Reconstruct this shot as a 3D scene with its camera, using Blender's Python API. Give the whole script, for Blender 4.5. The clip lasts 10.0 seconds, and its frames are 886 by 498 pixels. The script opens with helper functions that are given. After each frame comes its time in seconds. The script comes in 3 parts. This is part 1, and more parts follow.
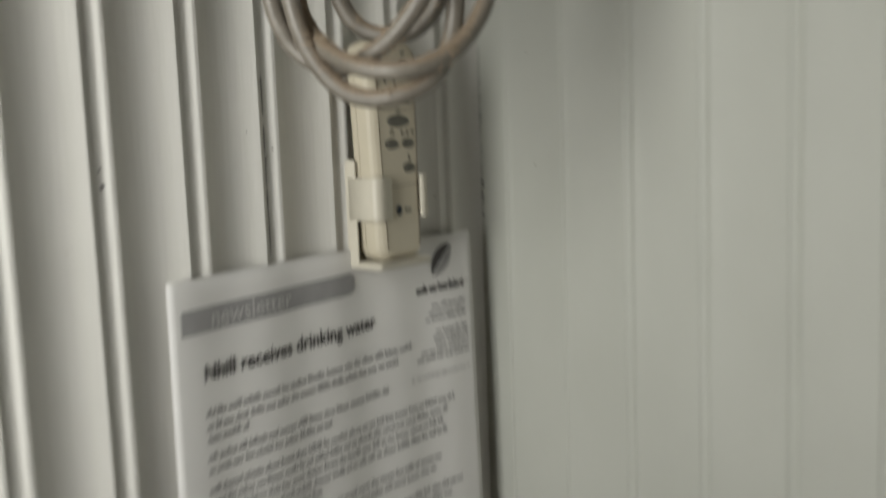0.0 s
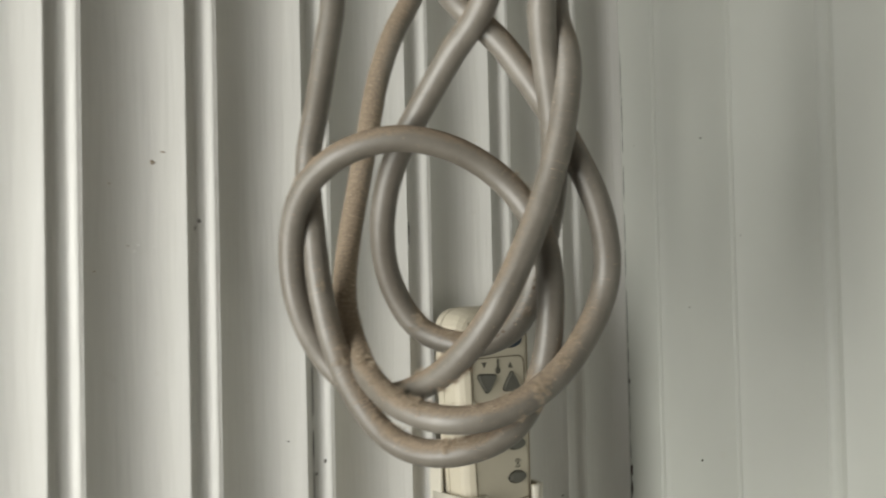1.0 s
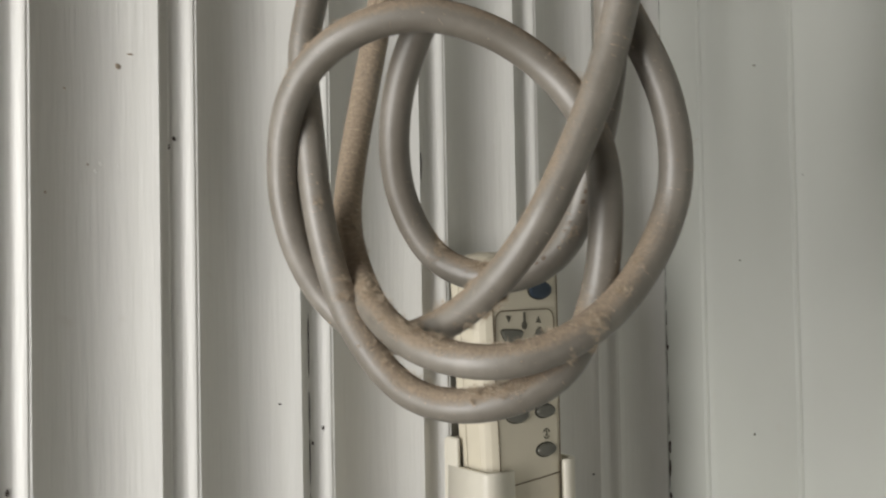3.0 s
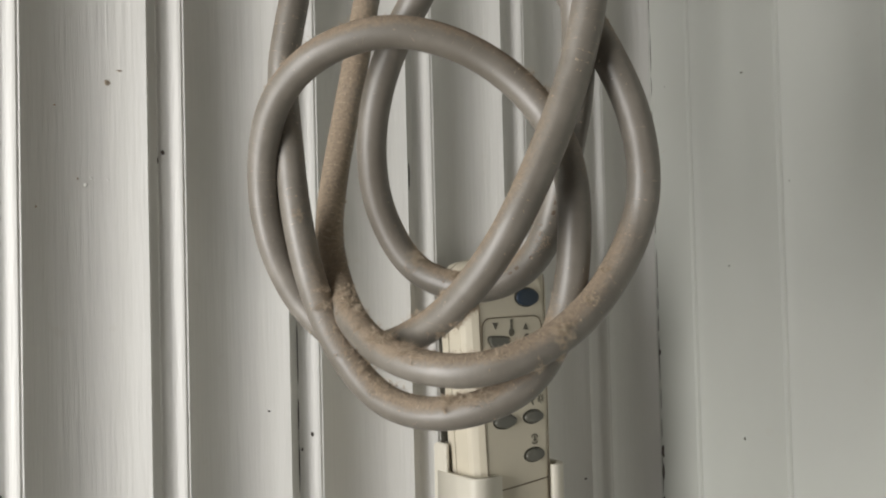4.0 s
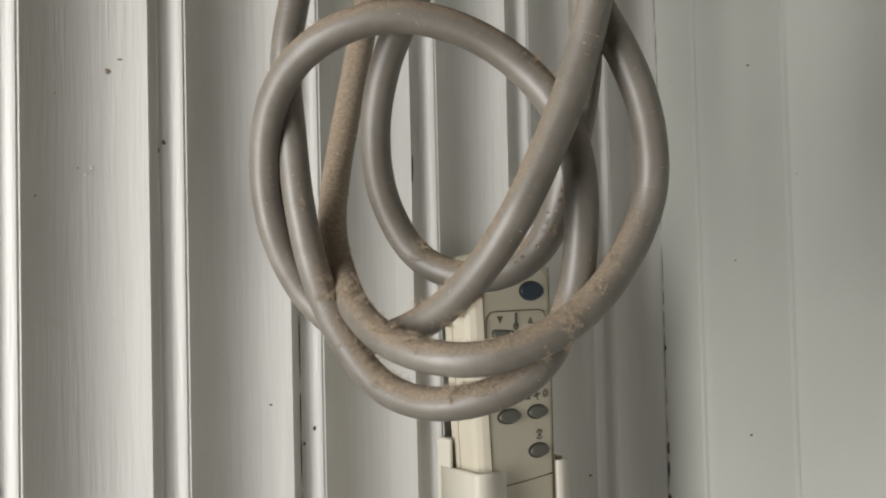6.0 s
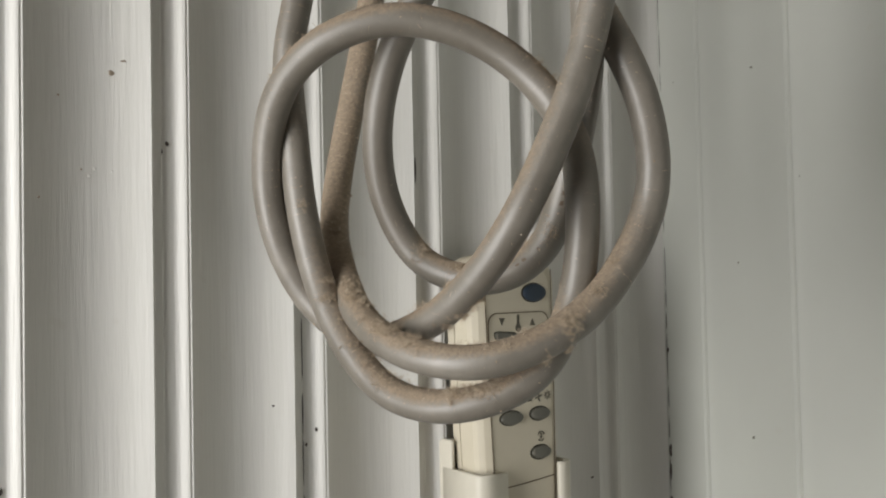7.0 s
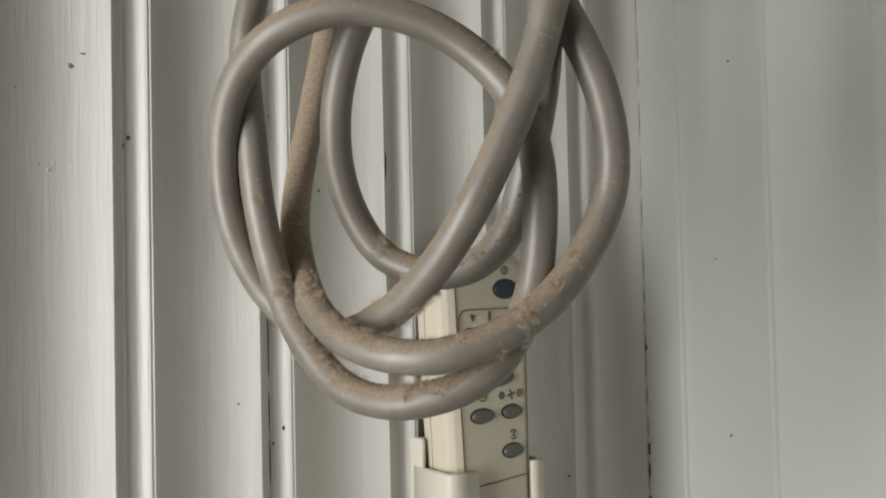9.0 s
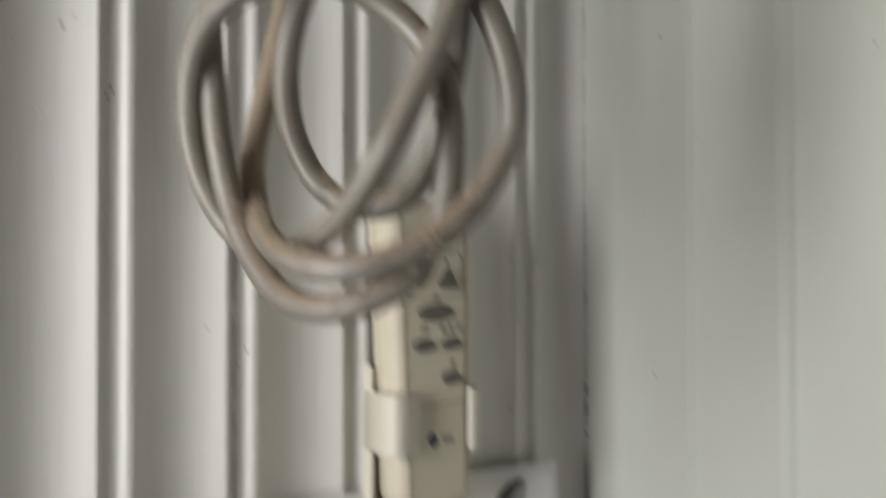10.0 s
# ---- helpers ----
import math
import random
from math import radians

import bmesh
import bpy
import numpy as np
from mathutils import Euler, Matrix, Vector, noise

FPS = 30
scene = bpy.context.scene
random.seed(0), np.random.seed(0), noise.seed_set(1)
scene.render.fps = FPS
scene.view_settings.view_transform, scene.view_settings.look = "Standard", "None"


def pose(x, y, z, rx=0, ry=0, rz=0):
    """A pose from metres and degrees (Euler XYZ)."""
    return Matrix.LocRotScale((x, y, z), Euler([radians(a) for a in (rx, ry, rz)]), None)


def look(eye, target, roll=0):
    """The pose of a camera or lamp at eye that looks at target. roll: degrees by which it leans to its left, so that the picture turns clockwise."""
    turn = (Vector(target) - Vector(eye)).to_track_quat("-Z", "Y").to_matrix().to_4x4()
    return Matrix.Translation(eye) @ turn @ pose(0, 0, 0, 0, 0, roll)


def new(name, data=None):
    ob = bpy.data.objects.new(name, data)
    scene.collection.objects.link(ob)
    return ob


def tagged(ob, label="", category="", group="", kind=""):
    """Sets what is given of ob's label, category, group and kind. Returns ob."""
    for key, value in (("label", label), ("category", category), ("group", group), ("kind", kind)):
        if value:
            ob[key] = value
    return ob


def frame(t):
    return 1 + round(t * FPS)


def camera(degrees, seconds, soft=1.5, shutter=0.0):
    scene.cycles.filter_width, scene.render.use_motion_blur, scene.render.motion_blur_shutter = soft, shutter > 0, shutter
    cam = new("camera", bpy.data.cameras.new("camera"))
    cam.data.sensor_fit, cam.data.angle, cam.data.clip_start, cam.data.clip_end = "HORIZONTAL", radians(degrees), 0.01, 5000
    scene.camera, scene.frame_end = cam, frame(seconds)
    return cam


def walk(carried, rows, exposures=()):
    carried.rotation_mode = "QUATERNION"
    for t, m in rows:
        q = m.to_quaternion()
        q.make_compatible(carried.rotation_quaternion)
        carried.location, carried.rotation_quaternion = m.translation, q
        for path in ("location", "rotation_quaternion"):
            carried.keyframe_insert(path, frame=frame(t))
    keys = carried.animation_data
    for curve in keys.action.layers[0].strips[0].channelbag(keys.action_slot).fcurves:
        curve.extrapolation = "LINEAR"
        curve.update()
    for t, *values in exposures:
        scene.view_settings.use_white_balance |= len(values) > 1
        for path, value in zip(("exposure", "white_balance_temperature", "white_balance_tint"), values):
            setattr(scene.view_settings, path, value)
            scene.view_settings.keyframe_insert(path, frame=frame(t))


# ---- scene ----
# The camera, carried close along a panelled corner: seconds, place, turn
cam = camera(51.7, 10.0, soft=2.0, shutter=0.9)
ROWS = [
    (0.0, -0.3858, -0.4415, 1.3686, 83.40, 2.07, -48.10),
    (0.1, -0.3612, -0.4288, 1.3820, 83.17, 1.19, -47.00),
    (0.2, -0.3395, -0.4107, 1.3839, 84.80, 1.33, -46.22),
    (0.3, -0.3173, -0.3984, 1.4138, 84.90, 1.14, -44.44),
    (0.4, -0.3002, -0.3921, 1.4195, 88.58, 1.97, -42.48),
    (0.5, -0.2865, -0.3899, 1.4292, 91.40, 1.63, -40.63),
    (0.6, -0.2729, -0.3789, 1.4447, 91.24, 1.31, -39.47),
    (1.0, -0.2386, -0.3632, 1.4519, 91.42, 1.28, -35.54),
    (1.5, -0.2182, -0.3505, 1.4392, 91.38, 1.24, -35.17),
    (2.0, -0.2148, -0.3331, 1.4348, 91.76, 1.60, -35.45),
    (2.5, -0.2130, -0.3151, 1.4305, 91.38, 1.01, -35.40),
    (3.0, -0.2100, -0.3087, 1.4277, 91.35, 1.02, -35.65),
    (3.2, -0.2023, -0.3132, 1.4257, 91.56, 1.18, -34.77),
    (4.5, -0.2037, -0.3209, 1.4314, 91.57, 1.42, -34.51),
    (5.0, -0.2019, -0.3185, 1.4262, 91.67, 1.28, -34.47),
    (5.5, -0.2019, -0.3162, 1.4252, 91.76, 1.39, -34.54),
    (7.0, -0.2013, -0.3174, 1.4263, 91.74, 1.16, -34.16),
    (7.5, -0.2023, -0.3136, 1.4240, 91.69, 0.90, -34.69),
    (8.0, -0.1965, -0.3124, 1.4249, 91.76, 0.83, -34.96),
    (8.5, -0.1941, -0.3225, 1.4280, 91.64, 1.19, -34.15),
    (9.0, -0.1888, -0.3198, 1.4240, 91.82, 1.28, -34.18),
    (9.5, -0.1972, -0.3310, 1.4204, 92.01, 1.05, -34.31),
    (9.8, -0.2016, -0.3559, 1.4221, 91.47, 0.81, -34.04),
    (10.0, -0.1931, -0.3708, 1.4053, 90.99, 0.13, -33.84),
]
walk(cam, [(row[0], pose(*row[1:])) for row in ROWS], exposures=[(0.0, -0.45, 6640, 7), (0.2, -0.52, 6660, 7), (0.4, -0.52, 6680, 6), (0.5, -0.42, 6680, 6), (1.0, -0.05, 6600, 7), (1.5, -0.05, 6600, 8), (2.5, -0.04, 6540, 10), (5.0, -0.05, 6480, 11), (9.0, -0.06, 6510, 10), (10.0, -0.06, 6460, 10)])

# ---- light ----
XC = 0.1478            # face of the wall that closes the corner
ROOM_W, ROOM_D, ROOM_H = -0.70, -2.1, 2.45   # far end, opposite wall, ceiling

world = bpy.data.worlds.new("sky")
scene.world = world
world.use_nodes = True
sky = world.node_tree.nodes.new("ShaderNodeTexSky")
sky.sky_type, sky.sun_disc = "NISHITA", False
sky.sun_elevation, sky.sun_rotation = radians(40), radians(200)
world.node_tree.links.new(sky.outputs[0], world.node_tree.nodes["Background"].inputs[0])
world.node_tree.nodes["Background"].inputs[1].default_value = 0.1


def window_lamp(name, m, sx, sy, watts, colour):
    data = bpy.data.lights.new(name, "AREA")
    data.shape, data.size, data.size_y, data.energy, data.color = "RECTANGLE", sx, sy, watts, colour
    ob = new(name, data)
    ob.matrix_world = m
    return ob


# narrow window daylight along the panelling; added warm fill in a wide opening opposite
END_Y0, END_Y1, END_Z0, END_Z1 = -0.310, -0.030, 1.09, 1.74
OPP_X0, OPP_X1, OPP_Z0, OPP_Z1 = -0.60, 0.05, 0.45, 1.20
window_lamp("end_window_daylight", look((ROOM_W + 0.01, (END_Y0 + END_Y1) / 2, (END_Z0 + END_Z1) / 2), (0.05, -0.08, 1.40)), 0.24, 0.60, 6.5, (0.99, 0.982, 0.958))
window_lamp("opposite_fill_light", look(((OPP_X0 + OPP_X1) / 2, ROOM_D + 0.01, (OPP_Z0 + OPP_Z1) / 2), ((OPP_X0 + OPP_X1) / 2, 0, 1.3)), 0.60, 0.70, 2.4, (1.0, 0.945, 0.87))


# ---- materials ----
def material(name, rough=0.5, metal=0.0, spec=0.5):
    mat = bpy.data.materials.new(name)
    mat.use_nodes = True
    nt = mat.node_tree
    b = nt.nodes["Principled BSDF"]
    b.inputs["Roughness"].default_value = rough
    b.inputs["Metallic"].default_value = metal
    b.inputs["Specular IOR Level"].default_value = spec
    return mat, nt, b


def noise_node(nt, scale, detail=3.0, stretch=(1, 1, 1), rough=0.55):
    co = nt.nodes.new("ShaderNodeTexCoord")
    mp = nt.nodes.new("ShaderNodeMapping")
    mp.inputs["Scale"].default_value = stretch
    tx = nt.nodes.new("ShaderNodeTexNoise")
    tx.inputs["Scale"].default_value = scale
    tx.inputs["Detail"].default_value = detail
    tx.inputs["Roughness"].default_value = rough
    nt.links.new(co.outputs["Object"], mp.inputs["Vector"])
    nt.links.new(mp.outputs["Vector"], tx.inputs["Vector"])
    return tx.outputs["Fac"]


def ramp(nt, fac, stops):
    r = nt.nodes.new("ShaderNodeValToRGB")
    while len(r.color_ramp.elements) < len(stops):
        r.color_ramp.elements.new(0.5)
    for e, (p, c) in zip(r.color_ramp.elements, stops):
        e.position, e.color = p, (*c, 1)
    nt.links.new(fac, r.inputs["Fac"])
    return r.outputs["Color"]


def mix(nt, fac, a, b, mode="MIX"):
    m = nt.nodes.new("ShaderNodeMix")
    m.data_type, m.blend_type = "RGBA", mode
    for socket, value in ((m.inputs["Factor"], fac), (m.inputs["A"], a), (m.inputs["B"], b)):
        if isinstance(value, (int, float)):
            socket.default_value = value
        elif isinstance(value, tuple):
            socket.default_value = (*value, 1)
        else:
            nt.links.new(value, socket)
    return m.outputs["Result"]


def maths(nt, op, a, b=0.0):
    m = nt.nodes.new("ShaderNodeMath")
    m.operation = op
    for socket, value in zip(m.inputs, (a, b)):
        if isinstance(value, (int, float)):
            socket.default_value = value
        else:
            nt.links.new(value, socket)
    return m.outputs[0]


def bump(nt, b, height, strength, distance):
    n = nt.nodes.new("ShaderNodeBump")
    n.inputs["Strength"].default_value = strength
    n.inputs["Distance"].default_value = distance
    nt.links.new(height, n.inputs["Height"])
    nt.links.new(n.outputs["Normal"], b.inputs["Normal"])


def painted_board(name, light, dark, rough, relief):
    mat, nt, b = material(name, rough, spec=0.4)
    grain = noise_node(nt, 22, 6, (9, 9, 0.45), 0.65)
    fine = noise_node(nt, 300, 4, (1, 1, 0.10), 0.7)
    cloud = noise_node(nt, 9, 4, (1, 1, 0.6))
    base = ramp(nt, cloud, ((0.3, dark), (0.7, light)))
    stain = ramp(nt, noise_node(nt, 120, 2), ((0.70, (0, 0, 0)), (0.78, (1, 1, 1))))
    base = mix(nt, maths(nt, "MULTIPLY", stain, 0.10), base, (0.42, 0.36, 0.28))
    nt.links.new(base, b.inputs["Base Color"])
    nt.links.new(maths(nt, "ADD", maths(nt, "MULTIPLY", grain, 0.25), rough - 0.12), b.inputs["Roughness"])
    h = maths(nt, "ADD", maths(nt, "MULTIPLY", grain, 0.75), maths(nt, "MULTIPLY", maths(nt, "MULTIPLY", fine, noise_node(nt, 30, 3, (1, 1, 0.3))), 0.4))
    bump(nt, b, h, relief, 0.0012)
    return mat


def plain_paint(name, colour, rough=0.6, vary=0.08, scale=12, relief=0.15):
    mat, nt, b = material(name, rough)
    n = noise_node(nt, scale, 5)
    lo = tuple(c * (1 - vary) for c in colour)
    nt.links.new(ramp(nt, n, ((0.3, lo), (0.7, colour))), b.inputs["Base Color"])
    bump(nt, b, noise_node(nt, scale * 22, 2), relief, 0.0006)
    return mat


def plastic(name, colour, rough=0.42, vary=0.06, grime=0.12):
    mat, nt, b = material(name, rough)
    lo = tuple(c * (1 - vary) for c in colour)
    base = ramp(nt, noise_node(nt, 60, 4), ((0.3, lo), (0.7, colour)))
    dirt = ramp(nt, noise_node(nt, 260, 3), ((0.62, (0, 0, 0)), (0.8, (1, 1, 1))))
    base = mix(nt, maths(nt, "MULTIPLY", dirt, grime), base, (0.30, 0.24, 0.16))
    nt.links.new(base, b.inputs["Base Color"])
    bump(nt, b, noise_node(nt, 1800, 2), 0.12, 0.0002)
    return mat


WHITE_BOARD = painted_board("white_gloss_on_boards", (0.65, 0.64, 0.605), (0.58, 0.57, 0.535), 0.42, 0.50)
GREY_BOARD = painted_board("grey_green_paint_on_boards", (0.515, 0.522, 0.476), (0.47, 0.477, 0.431), 0.5, 0.12)
# unseen walls and window frames, made near-black to cut bounced fill light
DARK_ROOM_PAINT = plain_paint("dark_room_paint", (0.10, 0.09, 0.08))
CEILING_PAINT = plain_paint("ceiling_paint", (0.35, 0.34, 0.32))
FLOOR_VINYL = plain_paint("floor_vinyl", (0.20, 0.16, 0.13), 0.5, 0.3, 6)
CHIP = plain_paint("bare_dark_wood", (0.07, 0.055, 0.045), 0.8, 0.4, 300)
OLD_NAIL = plain_paint("rusty_filler_and_shading", (0.36, 0.29, 0.22), 0.8, 0.3, 300)
FLECK = plain_paint("greyish_fleck", (0.33, 0.315, 0.27), 0.8, 0.3, 300)
CREAM = plastic("cream_plastic", (0.56, 0.51, 0.40))
HOLDER_CREAM = plastic("pale_cream_plastic", (0.60, 0.565, 0.475))
BUTTON = plastic("grey_rubber", (0.115, 0.112, 0.092), 0.32, 0.12, 0.2)
BLUE_BUTTON = plastic("dark_blue_rubber", (0.016, 0.031, 0.052), 0.5, 0.1, 0.05)
PRINT = plain_paint("dark_print", (0.11, 0.10, 0.075), 0.6, 0.2, 200)
SEAM = plain_paint("grimy_seam", (0.17, 0.135, 0.09), 0.8, 0.3, 300)
EMBLEM_GREY = plain_paint("faded_grey_print", (0.26, 0.24, 0.19), 0.6, 0.2, 300)
# gap round a button, with its shade painted in
WELL_SHADE = plain_paint("button_gap_and_shade", (0.05, 0.045, 0.03), 0.8, 0.3, 300)
STAMP = plain_paint("worn_brown_stamp", (0.13, 0.095, 0.06), 0.8, 0.3, 300)
PAPER = plain_paint("white_paper", (0.74, 0.73, 0.715), 0.75, 0.05, 20, 0.1)
GREY_INK = plain_paint("grey_ink", (0.33, 0.325, 0.325), 0.75, 0.1, 150)
LIGHT_INK = plain_paint("pale_ink", (0.55, 0.54, 0.535), 0.75, 0.1, 150)
BLACK_INK = plain_paint("black_ink", (0.085, 0.08, 0.08), 0.75, 0.2, 200)
STEEL = material("dull_steel", 0.45, 1.0)[0]
STEEL.node_tree.nodes["Principled BSDF"].inputs["Base Color"].default_value = (0.45, 0.44, 0.42, 1)
GLASS = material("window_glass", 0.02)[0]
GLASS.node_tree.nodes["Principled BSDF"].inputs["Transmission Weight"].default_value = 1.0


def cable_sheath():
    mat, nt, b = material("grey_sheath_with_brown_dust", 0.45)
    geo = nt.nodes.new("ShaderNodeNewGeometry")
    sep = nt.nodes.new("ShaderNodeSeparateXYZ")
    nt.links.new(geo.outputs["Normal"], sep.inputs[0])
    patch = noise_node(nt, 30, 5, rough=0.65)
    speck = noise_node(nt, 1100, 5, rough=0.7)
    co = nt.nodes.new("ShaderNodeTexCoord")
    back = nt.nodes.new("ShaderNodeSeparateXYZ")
    nt.links.new(co.outputs["Object"], back.inputs[0])
    reach = nt.nodes.new("ShaderNodeMapRange")          # the strand next to the wall has gathered most
    for key, value in (("From Min", -0.066), ("From Max", -0.050), ("To Min", 0.0), ("To Max", 0.34)):
        reach.inputs[key].default_value = value
    nt.links.new(back.outputs["Y"], reach.inputs["Value"])
    d = maths(nt, "ADD", maths(nt, "MULTIPLY", sep.outputs["Z"], 0.74), maths(nt, "MULTIPLY", patch, 0.7))
    d = maths(nt, "ADD", maths(nt, "ADD", d, maths(nt, "MULTIPLY", speck, 0.45)), reach.outputs[0])
    dust = ramp(nt, d, ((0.66, (0, 0, 0)), (1.0, (1, 1, 1))))
    base = ramp(nt, noise_node(nt, 110, 5), ((0.3, (0.145, 0.132, 0.112)), (0.7, (0.215, 0.198, 0.170))))
    base = mix(nt, maths(nt, "MULTIPLY", speck, 0.22), base, (0.34, 0.275, 0.20))
    grime = ramp(nt, noise_node(nt, 11, 6, rough=0.7), ((0.40, (0, 0, 0)), (0.62, (1, 1, 1))))
    base = mix(nt, maths(nt, "MULTIPLY", grime, 0.62), base, (0.092, 0.078, 0.058))
    brown = ramp(nt, noise_node(nt, 800, 4, rough=0.7), ((0.32, (0.190, 0.142, 0.095)), (0.68, (0.335, 0.255, 0.175))))
    nt.links.new(mix(nt, maths(nt, "MULTIPLY", dust, 0.9), base, brown), b.inputs["Base Color"])
    nt.links.new(maths(nt, "ADD", maths(nt, "MULTIPLY", dust, 0.42), maths(nt, "ADD", maths(nt, "MULTIPLY", patch, 0.22), 0.36)), b.inputs["Roughness"])
    b.inputs["Specular IOR Level"].default_value = 0.8
    bump(nt, b, maths(nt, "MULTIPLY", speck, maths(nt, "ADD", dust, 0.05)), 0.55, 0.0004)
    return mat


SHEATH = cable_sheath()


def dust_material():
    mat, nt, b = material("pale_brown_fluff", 0.95, spec=0.1)
    geo = nt.nodes.new("ShaderNodeNewGeometry")
    tone = ramp(nt, geo.outputs["Random Per Island"], ((0.0, (0.09, 0.06, 0.035)), (0.06, (0.16, 0.11, 0.065)), (0.12, (0.36, 0.28, 0.19)), (1.0, (0.72, 0.64, 0.53))))
    nt.links.new(mix(nt, noise_node(nt, 240, 3), tone, (0.42, 0.33, 0.23)), b.inputs["Base Color"])
    return mat


FLUFF = dust_material()


# ---- builders ----
def mesh_of(name, bm, mat, smooth=False):
    bmesh.ops.recalc_face_normals(bm, faces=bm.faces)
    me = bpy.data.meshes.new(name)
    if smooth:
        for f in bm.faces:
            f.smooth = True
    bm.to_mesh(me)
    bm.free()
    me.materials.append(mat)
    return me


def part(name, bm, mat, parent=None, label="", smooth=False):
    ob = new(name, mesh_of(name, bm, mat, smooth))
    ob.parent = parent
    return tagged(ob, label)


def empty(name, place):
    ob = new(name)
    ob.location = place
    ob.empty_display_size = 0.02
    return ob


def shift(bm, v):
    bmesh.ops.translate(bm, verts=bm.verts, vec=v)
    return bm


def box(x0, x1, y0, y1, z0, z1, bevel=0.0):
    bm = bmesh.new()
    bmesh.ops.create_cube(bm, size=1)
    bmesh.ops.scale(bm, verts=bm.verts, vec=(x1 - x0, y1 - y0, z1 - z0))
    shift(bm, ((x0 + x1) / 2, (y0 + y1) / 2, (z0 + z1) / 2))
    if bevel:
        bmesh.ops.bevel(bm, geom=bm.edges[:], offset=bevel, segments=3, profile=0.5, affect="EDGES")
    return bm


def loft(loops, close_ends=True):
    """Skin a row of closed loops of equal length."""
    bm = bmesh.new()
    rings = [[bm.verts.new(p) for p in loop] for loop in loops]
    n = len(rings[0])
    for a, b in zip(rings, rings[1:]):
        for i in range(n):
            bm.faces.new((a[i], a[(i + 1) % n], b[(i + 1) % n], b[i]))
    if close_ends:
        bm.faces.new(rings[0])
        bm.faces.new(rings[-1][::-1])
    return bm


def rounded(x0, x1, z0, z1, r, y, steps=6):
    """A rounded rectangle facing -y; r: radii of bottom right, top right, top left, bottom left."""
    pts = []
    for (cx, cz, a0), rr in zip(((x1, z0, -90), (x1, z1, 0), (x0, z1, 90), (x0, z0, 180)), r):
        sx, sz = (-1 if cx == x1 else 1), (1 if cz == z0 else -1)
        for i in range(steps + 1):
            a = radians(a0 + 90 * i / steps)
            pts.append((cx + sx * rr + rr * math.cos(a), y, cz + sz * rr + rr * math.sin(a)))
    return pts


def shell(x0, x1, z0, z1, r, levels):
    """A moulded body: rounded outline, stacked over depths with insets."""
    return loft([rounded(x0 + i, x1 - i, z0 + i, z1 - i, [max(q - i * 0.6, 0.0006) for q in r], y) for y, i in levels])


def ellipse(cx, cz, rx, rz, y0, y1, tilt=0.0, n=28, dome=0.4):
    """A domed oval key standing out from y0 to y1."""
    loops = []
    for y, s in ((y0, 1.0), (y0 + (y1 - y0) * 0.6, 1.0), (y0 + (y1 - y0) * 0.9, 0.9), (y1, 0.62)):
        loop = []
        for i in range(n):
            a = 2 * math.pi * i / n
            u, w = rx * s * math.cos(a), rz * s * math.sin(a)
            loop.append((cx + u * math.cos(tilt) - w * math.sin(tilt), y, cz + u * math.sin(tilt) + w * math.cos(tilt)))
        loops.append(loop)
    return loft(loops)


def strip(points, width, y, thick=0.00025, closed=False):
    """A thin printed line in the plane y, through (x, z) points."""
    bm = bmesh.new()
    n = len(points)
    left, right = [], []
    for i, (x, z) in enumerate(points):
        a = points[i - 1] if (i or closed) else points[i]
        b = points[(i + 1) % n] if (i < n - 1 or closed) else points[i]
        d = Vector((b[0] - a[0], b[1] - a[1])).normalized() * width / 2
        left.append((bm.verts.new((x - d.y, y, z + d.x)), bm.verts.new((x - d.y, y - thick, z + d.x))))
        right.append((bm.verts.new((x + d.y, y, z - d.x)), bm.verts.new((x + d.y, y - thick, z - d.x))))
    for i in range(n if closed else n - 1):
        j = (i + 1) % n
        bm.faces.new((left[i][1], left[j][1], right[j][1], right[i][1]))
        bm.faces.new((left[i][0], left[j][0], left[j][1], left[i][1]))
        bm.faces.new((right[i][1], right[j][1], right[j][0], right[i][0]))
    return bm


def prism(points, y0, y1, inset=0.0):
    """A flat key of any outline in (x, z), with a chamfered front."""
    c = (sum(p[0] for p in points) / len(points), sum(p[1] for p in points) / len(points))
    def loop(y, s):
        return [(c[0] + (x - c[0]) * s, y, c[1] + (z - c[1]) * s) for x, z in points]
    return loft([loop(y0, 1), loop(y0 + (y1 - y0) * 0.6, 1), loop(y1, 1 - inset)])


def smooth_outline(points, n=5, pull=0.28):
    """Rounds the corners of an outline."""
    out = []
    m = len(points)
    for i, p in enumerate(points):
        p = Vector(p)
        a, b = Vector(points[i - 1]), Vector(points[(i + 1) % m])
        s, e = p.lerp(a, pull), p.lerp(b, pull)
        for k in range(n + 1):
            t = k / n
            q = s.lerp(p, t).lerp(p.lerp(e, t), t)
            out.append((q.x, q.y))
    return out


# ---- the room ----
LEFT_EDGES = [-0.1605, -0.1060, -0.0535, 0.0014, 0.0525, 0.1014]
RIGHT_EDGES = [0.0230, 0.0725, 0.1225, 0.1760, 0.2330]


